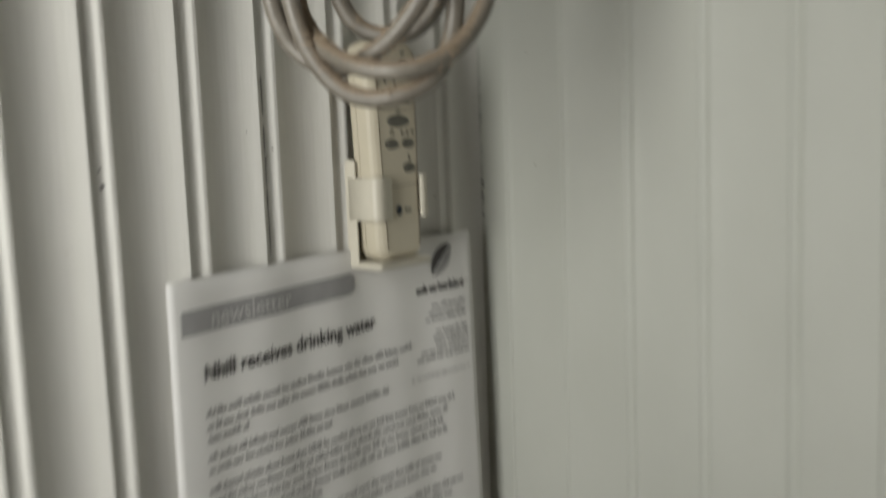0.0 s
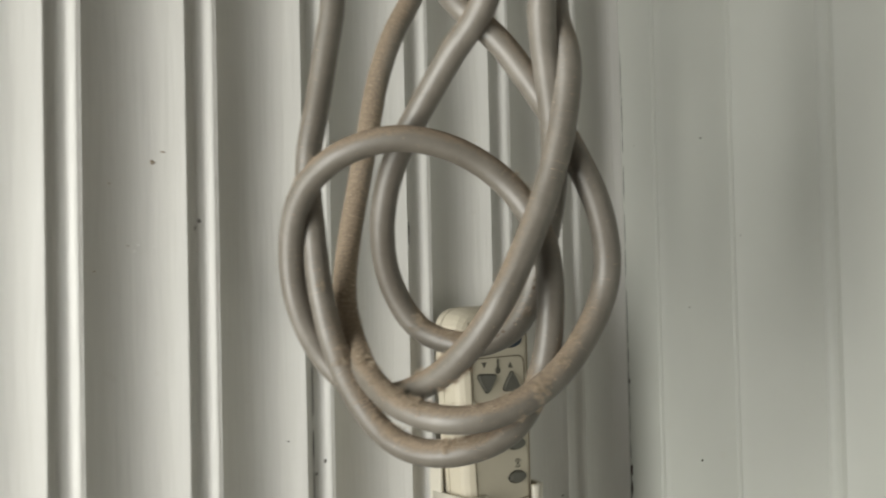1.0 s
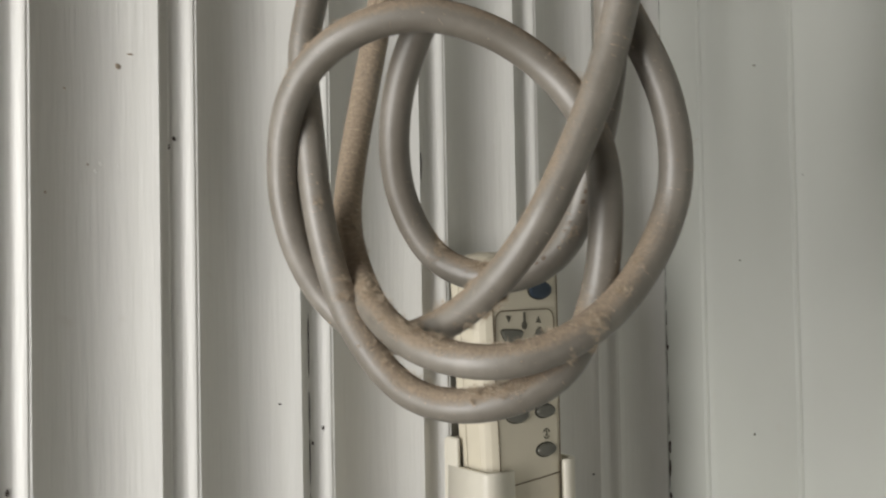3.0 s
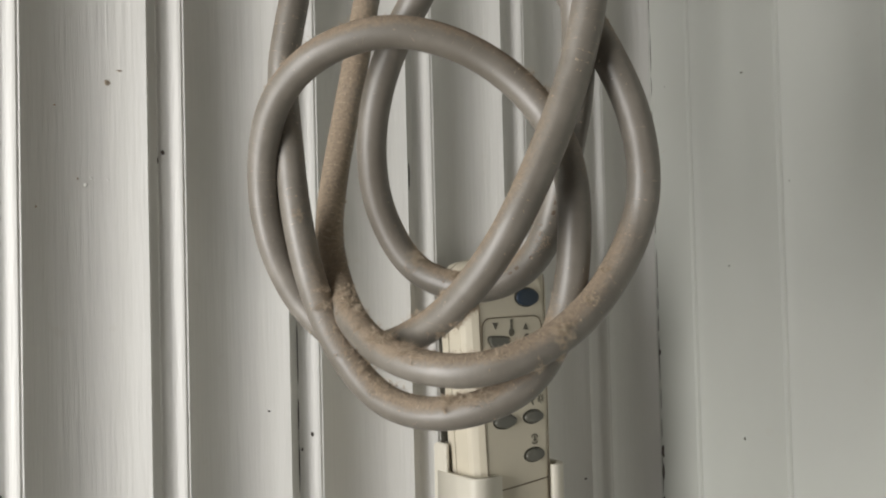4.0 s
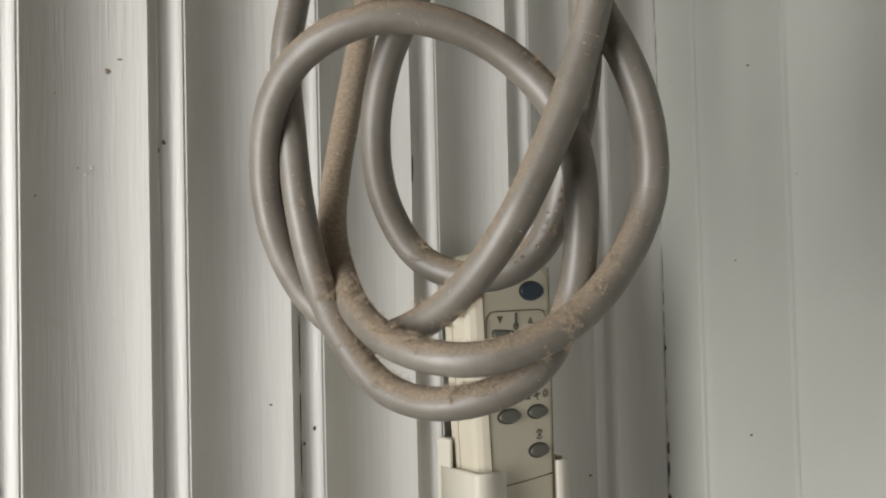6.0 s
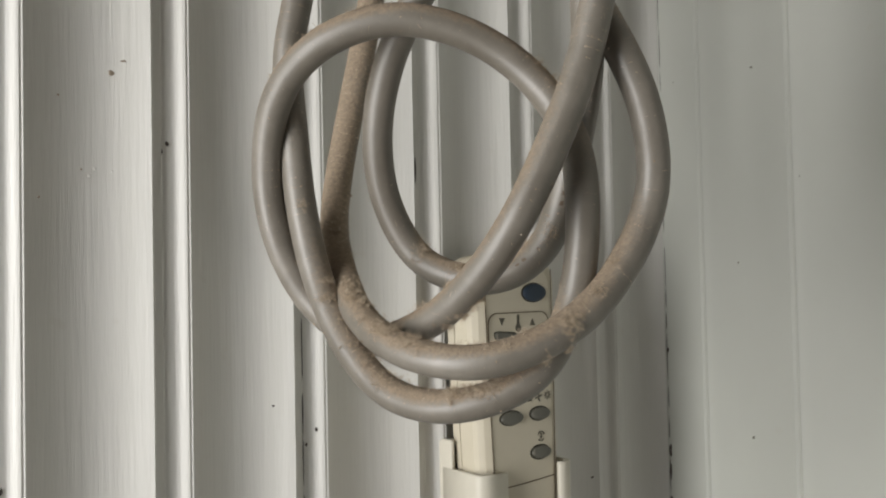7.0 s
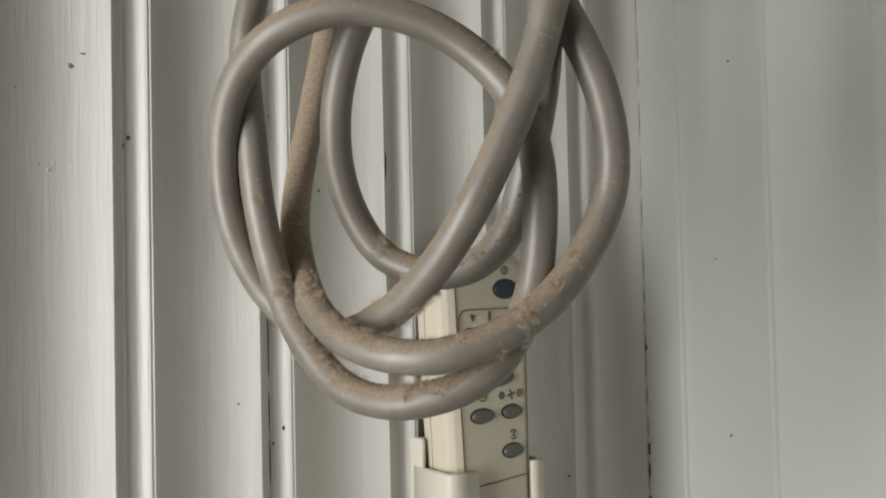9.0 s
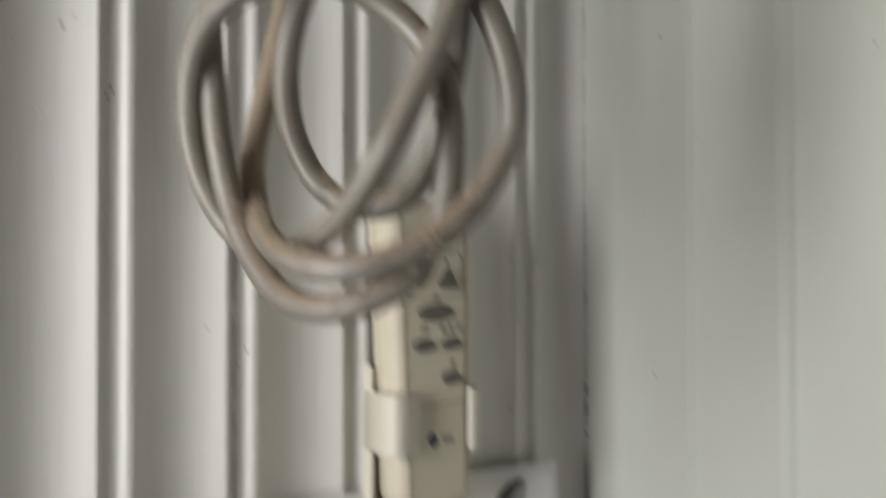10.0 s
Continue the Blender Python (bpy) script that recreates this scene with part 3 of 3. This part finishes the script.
on(remote, RZ, "seam", taper(shell(0.0126, 0.0544, 1.2947, 1.4349, [0.009, 0.011, 0.011, 0.009], ((-0.0129, 0.0004), (-0.0133, 0.0004)))), SEAM)
on(remote, RZ, "panel_line", taper(strip([(0.0182, 1.4285), (0.0179, 1.38), (0.0184, 1.302)], 0.00045, FY)), SEAM)
on(remote, RZ, "panel_line", strip([(0.0496, 1.4285), (0.0500, 1.38), (0.0496, 1.302)], 0.00045, FY), SEAM)
on(remote, RZ, "panel_line", strip([(0.0185 + 0.0310 * i / 10, 1.3415 + 0.0022 * (i / 10) ** 1.5) for i in range(11)], 0.00045, FY), SEAM)
outline = rounded(0.0168, 0.0478, 1.3905, 1.4112, [0.004] * 4, FY, 5)
on(remote, RZ, "key_border", strip([(p[0], p[2]) for p in outline], 0.00045, FY - 0.0001, closed=True), SEAM)

for cx, cz, rx, rz, mat, lab in ((0.0408, 1.4190, 0.0060, 0.0036, BLUE_BUTTON, "dark blue power button"), (0.0342, 1.3836, 0.0096, 0.0034, BUTTON, "large grey oval button"),
                                 (0.0278, 1.3690, 0.0056, 0.0026, BUTTON, "grey oval button"), (0.0426, 1.3695, 0.0050, 0.0025, BUTTON, "grey oval button"), (0.0427, 1.3538, 0.0050, 0.0026, BUTTON, "grey oval button")):
    # near-black oval set off to the left: gap plus the shadow beside the button
    on(remote, RZ, "button_well_shade", ellipse(cx - 0.0006, cz + 0.0001, rx + 0.0006, rz + 0.0007, FY + 0.0005, FY - 0.0002), WELL_SHADE)
    on(remote, RZ, "button", ellipse(cx, cz, rx, rz, FY + 0.0003, FY - 0.0011), mat, lab, True)
for outl, lab in (([(0.0188, 1.4040), (0.0320, 1.4030), (0.0252, 1.3938)], "grey downward arrow button"), ([(0.0340, 1.3950), (0.0462, 1.3945), (0.0402, 1.4050)], "grey upward arrow button")):
    o = smooth_outline(outl)
    cx, cz = sum(p[0] for p in o) / len(o), sum(p[1] for p in o) / len(o)
    on(remote, RZ, "button_well_shade", prism([(cx + (x - cx) * 1.1, cz + (z - cz) * 1.1) for x, z in o], FY + 0.0005, FY - 0.0002), WELL_SHADE)
    on(remote, RZ, "button", prism(o, FY + 0.0003, FY - 0.0010, 0.12), BUTTON, lab)


def ring_icon(cx, cz, r, w):
    return strip([(cx + r * math.cos(2 * math.pi * i / 16), cz + r * math.sin(2 * math.pi * i / 16)) for i in range(16)], w, FY, closed=True)


def icon(bm):
    on(remote, RZ, "printed_symbol", bm, PRINT)


icon(prism([(0.0222, 1.4094), (0.0252, 1.4092), (0.0237, 1.4063)], FY, FY - 0.0002))
icon(prism([(0.0380, 1.4058), (0.0410, 1.4056), (0.0395, 1.4086)], FY, FY - 0.0002))
icon(strip([(0.0320, 1.4104), (0.0320, 1.4056)], 0.0012, FY))
icon(ellipse(0.0320, 1.4050, 0.0015, 0.0017, FY, FY - 0.0002))
icon(ring_icon(0.0400, 1.4265, 0.0016, 0.0004))
icon(strip([(0.0400, 1.4276), (0.0400, 1.4254)], 0.0004, FY))
icon(ring_icon(0.0278, 1.3765, 0.0018, 0.0004))
icon(strip([(0.0278, 1.3777), (0.0278, 1.3764), (0.0287, 1.3761)], 0.0004, FY))
icon(ring_icon(0.0342, 1.3902, 0.0013, 0.0005))
for k in range(6):                     # snowflake
    a = math.pi * k / 3
    cx, cz = 0.0373 + 0.0011 * math.cos(a), 1.3763 + 0.0011 * math.sin(a)
    icon(ellipse(cx, cz, 0.0007, 0.0005, FY, FY - 0.0002, a, 10))
icon(ring_icon(0.0373, 1.3763, 0.0006, 0.0004))
for k in range(4):                     # fan blades
    a = math.pi * k / 2 + 0.2
    icon(ellipse(0.0419 + 0.0010 * math.cos(a), 1.3764 + 0.0012 * math.sin(a), 0.0012, 0.0004, FY, FY - 0.0002, a + 0.3, 10))
icon(ring_icon(0.0465, 1.3767, 0.0009, 0.0004))
for k in range(8):                     # rays of the sun
    a = math.pi * k / 4
    icon(strip([(0.0465 + 0.0013 * math.cos(a), 1.3767 + 0.0013 * math.sin(a)), (0.0465 + 0.0019 * math.cos(a), 1.3767 + 0.0019 * math.sin(a))], 0.0004, FY))
def arc_icon(cx, cz, r, a0, a1, w=0.0004):
    return strip([(cx + r * math.cos(radians(a0 + (a1 - a0) * i / 8)), cz + r * math.sin(radians(a0 + (a1 - a0) * i / 8))) for i in range(9)], w, FY)


icon(arc_icon(0.0427, 1.3606, 0.0016, 10, 170))       # swing symbol: two arcs round an arrow
icon(arc_icon(0.0427, 1.3598, 0.0015, 200, 340))
icon(strip([(0.0427, 1.3618), (0.0427, 1.3598)], 0.0004, FY))
icon(prism([(0.0419, 1.3602), (0.0435, 1.3602), (0.0427, 1.3591)], FY, FY - 0.0002))
on(remote, RZ, "emblem", ellipse(0.0318, 1.3268, 0.0026, 0.0030, FY, FY - 0.0003), BLUE_BUTTON, "small dark round emblem")
on(remote, RZ, "emblem", prism([(0.0370, 1.3248), (0.0428, 1.3248), (0.0428, 1.3282), (0.0370, 1.3282)], FY, FY - 0.00025), EMBLEM_GREY, "small plain grey mark")

# ---- paper notice ----
notice = empty("paper_notice", (0.0, -0.002, 1.30))
tagged(notice, "white printed newsletter page with a grey header, pinned to the boards", "notice")
PW, PH, PTILT = 0.254, 0.359, radians(1.6)
PX0, PZ0 = -0.1245, 1.2985


def sheet_point(u, w, lift=0.0):
    """u from the page's left edge, w down from its top edge, lift off the paper."""
    fwd = 0.0028 + 0.0035 * (w / PH) + 0.0012 * math.sin(u * 34) * (w / PH) + 0.0006 * math.sin(u * 117)
    curl = max(0.0, (u - 0.12) / 0.134) ** 2            # the free edge stands off the boards
    return Vector((PX0 + u * math.cos(PTILT) - 0.03 * w * (0.5 - u / PW) - 0.013 * curl, -fwd - 0.011 * curl - lift, PZ0 + u * math.sin(PTILT) - w))


def on_sheet(bm):
    """Lays a mesh drawn in (u, w, lift) on the page."""
    for v in bm.verts:
        v.co = sheet_point(*v.co) - Vector((0.0, -0.002, 1.30))
    return bm


def sheet():
    bm = bmesh.new()
    nu, nw = 48, 40
    rows = [[[bm.verts.new((PW * i / nu, PH * j / nw, s)) for i in range(nu + 1)] for j in range(nw + 1)] for s in (0.0, -0.0004)]
    for s, g in enumerate(rows):
        for j in range(nw):
            for i in range(nu):
                bm.faces.new((g[j][i], g[j][i + 1], g[j + 1][i + 1], g[j + 1][i]))
    a, b = rows
    edge = [(0, i) for i in range(nu + 1)] + [(j, nu) for j in range(1, nw + 1)] + [(nw, i) for i in range(nu - 1, -1, -1)] + [(j, 0) for j in range(nw - 1, 0, -1)]
    for (j, i), (q, p) in zip(edge, edge[1:] + edge[:1]):
        bm.faces.new((a[j][i], a[q][p], b[q][p], b[j][i]))
    return on_sheet(bm)


def ink_bar(bm, u0, u1, w0, w1, rise=0.0, lift=0.0004):
    k = max(2, int((u1 - u0) / 0.004))
    top, low = [], []
    for i in range(k + 1):
        u = u0 + (u1 - u0) * i / k
        top.append(bm.verts.new((u, w0 - rise * (u - u0), lift)))
        low.append(bm.verts.new((u, w1 - rise * (u - u0), lift)))
    for i in range(k):
        bm.faces.new((top[i], top[i + 1], low[i + 1], low[i]))


def words(rng, u0, u1, w, height, rise):
    """One unreadable line: word-long bars with gaps."""
    bm = bmesh.new()
    u = u0
    while u < u1 - 0.002:
        e = min(u1, u + rng.uniform(0.004, 0.0135))
        k = u
        while k < e:
            step = rng.uniform(0.0010, 0.0022)
            up = height * rng.choice((0.62, 0.62, 0.66, 1.0))
            ink_bar(bm, k, min(e, k + step * 0.80), w - up - rise * (k - u0), w - rise * (k - u0), rise)
            k += step
        u = e + rng.uniform(0.0011, 0.0018)
    return on_sheet(bm)


def lettering(text, u0, u1, w, rise, lift, bold=0.0):
    """Real letters laid on the page: from u0 to u1 on the base line w."""
    cu = bpy.data.curves.new("letters", "FONT")
    cu.body, cu.size, cu.offset, cu.resolution_u = text, 1.0, bold, 3
    tmp = bpy.data.objects.new("letters", cu)
    me = bpy.data.meshes.new_from_object(tmp)
    bm = bmesh.new()
    bm.from_mesh(me)
    bpy.data.objects.remove(tmp)
    bpy.data.meshes.remove(me)
    xs = [v.co.x for v in bm.verts]
    s = (u1 - u0) / (max(xs) - min(xs))
    for v in bm.verts:
        u = (v.co.x - min(xs)) * s
        v.co = (u0 + u, w - v.co.y * s * 1.12 - rise * u, lift)
    return on_sheet(bm)


part("sheet", sheet(), PAPER, notice, "", True)
RISE = 0.018
bar = bmesh.new()
ink_bar(bar, 0.0072, 0.1325, 0.0170, 0.0312, RISE)
ink_bar(bar, 0.1325, 0.1350, 0.0158, 0.0278, RISE)
ink_bar(bar, 0.1350, 0.1365, 0.0172, 0.0262, RISE)
part("header_bar", on_sheet(bar), GREY_INK, notice, "grey header bar")
part("header_letters", lettering("newsletter", 0.0270, 0.0840, 0.0285, RISE, 0.0007), LIGHT_INK, notice, "pale header lettering")
part("title_letters", lettering("Nhill receives drinking water", 0.0200, 0.1535, 0.0585, 0.03, 0.0005, 0.022), BLACK_INK, notice, "black title lettering")
rng = random.Random(3)
for u0, u1, w, h in ((0.0195, 0.186, 0.0790, 0.0042), (0.0195, 0.172, 0.0868, 0.0042), (0.0195, 0.048, 0.0940, 0.0042), (0.0190, 0.162, 0.1045, 0.0042), (0.0190, 0.112, 0.1120, 0.0042),
                     (0.0185, 0.227, 0.1235, 0.0042), (0.0185, 0.219, 0.1310, 0.0042), (0.0185, 0.216, 0.1385, 0.0042), (0.0185, 0.218, 0.1460, 0.0042), (0.0185, 0.100, 0.1535, 0.0042),
                     (0.0185, 0.214, 0.1640, 0.0042), (0.0185, 0.205, 0.1715, 0.0042), (0.0185, 0.231, 0.1860, 0.0042), (0.0185, 0.222, 0.1935, 0.0042), (0.0185, 0.190, 0.2010, 0.0042),
                     (0.0185, 0.224, 0.2150, 0.0042), (0.0185, 0.210, 0.2225, 0.0042), (0.0185, 0.140, 0.2300, 0.0042)):
    part("text_line", words(rng, u0, u1, w, h, 0.022), GREY_INK if w > 0.07 else BLACK_INK, notice)
for u0, u1, w, h, mat in ((0.194, 0.2435, 0.0395, 0.0062, BLACK_INK), (0.209, 0.2445, 0.0505, 0.003, GREY_INK), (0.206, 0.2445, 0.0555, 0.003, GREY_INK), (0.202, 0.2445, 0.0600, 0.003, GREY_INK),
                          (0.212, 0.246, 0.0690, 0.003, GREY_INK), (0.209, 0.246, 0.0735, 0.003, GREY_INK), (0.211, 0.246, 0.0780, 0.003, GREY_INK), (0.196, 0.246, 0.0830, 0.003, GREY_INK),
                          (0.191, 0.246, 0.0875, 0.003, GREY_INK), (0.184, 0.246, 0.1000, 0.003, LIGHT_INK)):
    part("text_line", words(rng, u0, u1, w, h, 0.01), mat, notice)


def leaf(c0, c1, fat, side):
    bm = bmesh.new()
    a, b = Vector(c0), Vector(c1)
    d = b - a
    nrm = Vector((-d.y, d.x)).normalized()
    mid, edge = [], []
    for i in range(15):
        t = i / 14
        p = a + d * t
        mid.append(bm.verts.new((p.x, p.y, 0.0005)))
        q = p + nrm * side * fat * math.sin(math.pi * t) ** 0.8
        edge.append(bm.verts.new((q.x, q.y, 0.0005)))
    for i in range(14):
        bm.faces.new((mid[i], mid[i + 1], edge[i + 1], edge[i]))
    bmesh.ops.remove_doubles(bm, verts=bm.verts, dist=1e-6)
    return on_sheet(bm)


part("leaf_emblem", leaf((0.2105, 0.0275), (0.2300, 0.0065), 0.0078, -1), BLACK_INK, notice, "dark half of a leaf emblem")
part("leaf_emblem", leaf((0.2112, 0.0285), (0.2310, 0.0070), 0.0070, 1), GREY_INK, notice, "grey half of a leaf emblem")

# ---- chips, nail heads and specks in the paint ----
def chip(cx, cz, rx, rz, seed):
    r = random.Random(seed)
    n = 12
    rim = [(cx + rx * math.cos(2 * math.pi * i / n) * r.uniform(0.6, 1.2), cz + rz * math.sin(2 * math.pi * i / n) * r.uniform(0.6, 1.2)) for i in range(n)]
    return rim


def flake(parent, axis, at, rim, thick, mat):
    """A chip lying on a wall: axis "y" for the white boards, "x" for the grey ones."""
    loops = []
    c = (sum(p[0] for p in rim) / len(rim), sum(p[1] for p in rim) / len(rim))
    for d, s in ((0.0, 1.0), (thick, 0.75)):
        loops.append([((c[0] + (u - c[0]) * s), at - d, c[1] + (z - c[1]) * s) if axis == "y" else (at - d, c[0] + (u - c[0]) * s, c[1] + (z - c[1]) * s) for u, z in rim])
    return part("paint_chip", loft(loops), mat, parent)


def face_depth(x, edges):
    """How far the cupped board face lies behind the wall line at x."""
    for a, b in zip(edges, edges[1:]):
        d = x - a
        if 0.0132 < d and x < b:
            t = (d - 0.0132) / (b - a - 0.0132)
            return CUP * (1 - (2 * t - 1) ** 2)
        if 0 <= d <= 0.0132:
            return 0.0018 if d < 0.0029 else 0.0026 if d < 0.0070 else 0.0026 * max(0.0, 1 - (d - 0.0070) / 0.0044)
    return 0.0


CUP = 0.0056
LE = [-0.2144] + LEFT_EDGES + [XC]
# second mark is a crescent chip whose dark shading is put in as brown
for k, (x, z, rx, rz, mat) in enumerate(((-0.1190, 1.4988, 0.0011, 0.0010, OLD_NAIL), (-0.1150, 1.5030, 0.0013, 0.0004, OLD_NAIL), (-0.1262, 1.4630, 0.0007, 0.0007, WHITE_BOARD), (-0.1245, 1.4655, 0.0006, 0.0006, WHITE_BOARD),
                                         (-0.1290, 1.4650, 0.0004, 0.0005, OLD_NAIL), (-0.1190, 1.4648, 0.0004, 0.0005, WHITE_BOARD), (-0.1008, 1.4751, 0.0007, 0.0009, CHIP), (-0.1026, 1.4722, 0.0003, 0.0013, CHIP),
                                         (-0.0616, 1.3793, 0.0009, 0.0004, CHIP), (-0.0449, 1.3690, 0.0006, 0.0010, CHIP), (-0.0487, 1.3634, 0.0004, 0.0008, CHIP), (0.0022, 1.4708, 0.0004, 0.0060, CHIP), (-0.0266, 1.4595, 0.0008, 0.0008, OLD_NAIL), (-0.1364, 1.4895, 0.0005, 0.0005, OLD_NAIL), (0.0980, 1.3309, 0.0016, 0.0005, CHIP),
                                         (-0.1537, 1.3525, 0.0013, 0.0016, CHIP), (-0.1546, 1.3612, 0.0006, 0.0013, CHIP), (-0.1430, 1.4550, 0.0004, 0.0005, OLD_NAIL), (0.0985, 1.4080, 0.0007, 0.0007, OLD_NAIL), (-0.0485, 1.4870, 0.0003, 0.0004, CHIP))):
    flake(wall_left, "y", face_depth(x, LE) - (0.0 if mat is WHITE_BOARD else 0.0002), chip(x, z, rx, rz, k), 0.0005 if mat is WHITE_BOARD else 0.00035, mat)
flake(wall_left, "y", face_depth(-0.1186, LE) - 0.00002, chip(-0.1186, 1.5200, 0.0006, 0.0200, 31), 0.00016, WHITE_BOARD)      # a run of paint above the nail
rng = random.Random(23)
z = 1.305
while z < 1.405:                      # open joint beside the second bead
    length = rng.uniform(0.012, 0.030)
    flake(wall_left, "y", 0.0022, chip(-0.0501 + rng.uniform(-0.0001, 0.0001), z + length / 2, 0.00015, length / 2, int(z * 1e4)), 0.0005, CHIP)
    z += length * 0.95 + rng.choice((0.0, 0.003))
for k, (y, z, rx, rz) in enumerate(((-0.0552, 1.5187, 0.0008, 0.0006), (-0.0786, 1.4666, 0.0004, 0.0007), (-0.0097, 1.5203, 0.0006, 0.0006), (-0.0450, 1.4300, 0.0003, 0.0005), (-0.1680, 1.4920, 0.0010, 0.0009), (-0.0505, 1.3505, 0.0005, 0.0009))):
    flake(wall_right, "x", XC + 0.0009, chip(y, z, rx * 0.75, rz * 0.75, 50 + k), 0.00035 + 0.0008, FLECK)
for k, (z, rz) in enumerate(((1.3375, 0.0040), (1.3275, 0.0042), (1.3875, 0.0018), (1.3140, 0.0020))):
    flake(wall_right, "x", XC + 0.0003, chip(-0.0014, z, 0.0011, rz, 80 + k), 0.0006, CHIP)

rng = random.Random(19)
z = 1.315
while z < 1.56:                       # hairline crack down the corner, open here and there
    length = rng.uniform(0.010, 0.030)
    flake(wall_right, "x", XC + 0.0003, chip(-0.0011 + rng.uniform(-0.0002, 0.0002), z + length / 2, rng.uniform(0.00014, 0.00026), length / 2, int(z * 1e4)), 0.0005, CHIP)
    z += length * 0.92 + rng.choice((0.0, 0.0, 0.004))

# ---- lining boards, each a piece of its wall ----
edges = LEFT_EDGES + [XC + 0.0006]
x = LEFT_EDGES[0]
while x > ROOM_W + 0.06:
    x -= 0.0545
    edges.insert(0, x)
for a, b in zip(edges, edges[1:]):
    part("board", board(b - a, lambda u, n, a=a: (a + u, -n), 0, ROOM_H, 0.0026, CUP), WHITE_BOARD, wall_left)
part("board", box(ROOM_W, edges[0], 0.0, 0.0083, 0, ROOM_H), WHITE_BOARD, wall_left)

edges = [-0.0255] + RIGHT_EDGES
while edges[-1] < -ROOM_D - 0.06:
    edges.append(edges[-1] + 0.0525)
edges[0] = -0.006
for a, b in zip(edges, edges[1:]):
    if a < 0:
        part("board", box(XC, XC + 0.008, -b, 0.006, 0, ROOM_H), GREY_BOARD, wall_right)
    else:
        part("board", board(b - a, lambda u, n, a=a: (XC - n, -a - u), 0, ROOM_H, 0.0004 if a < 0.1 else 0.0011, 0.0009, True), GREY_BOARD, wall_right)
part("board", box(XC, XC + 0.008, ROOM_D, -edges[-1], 0, ROOM_H), GREY_BOARD, wall_right)
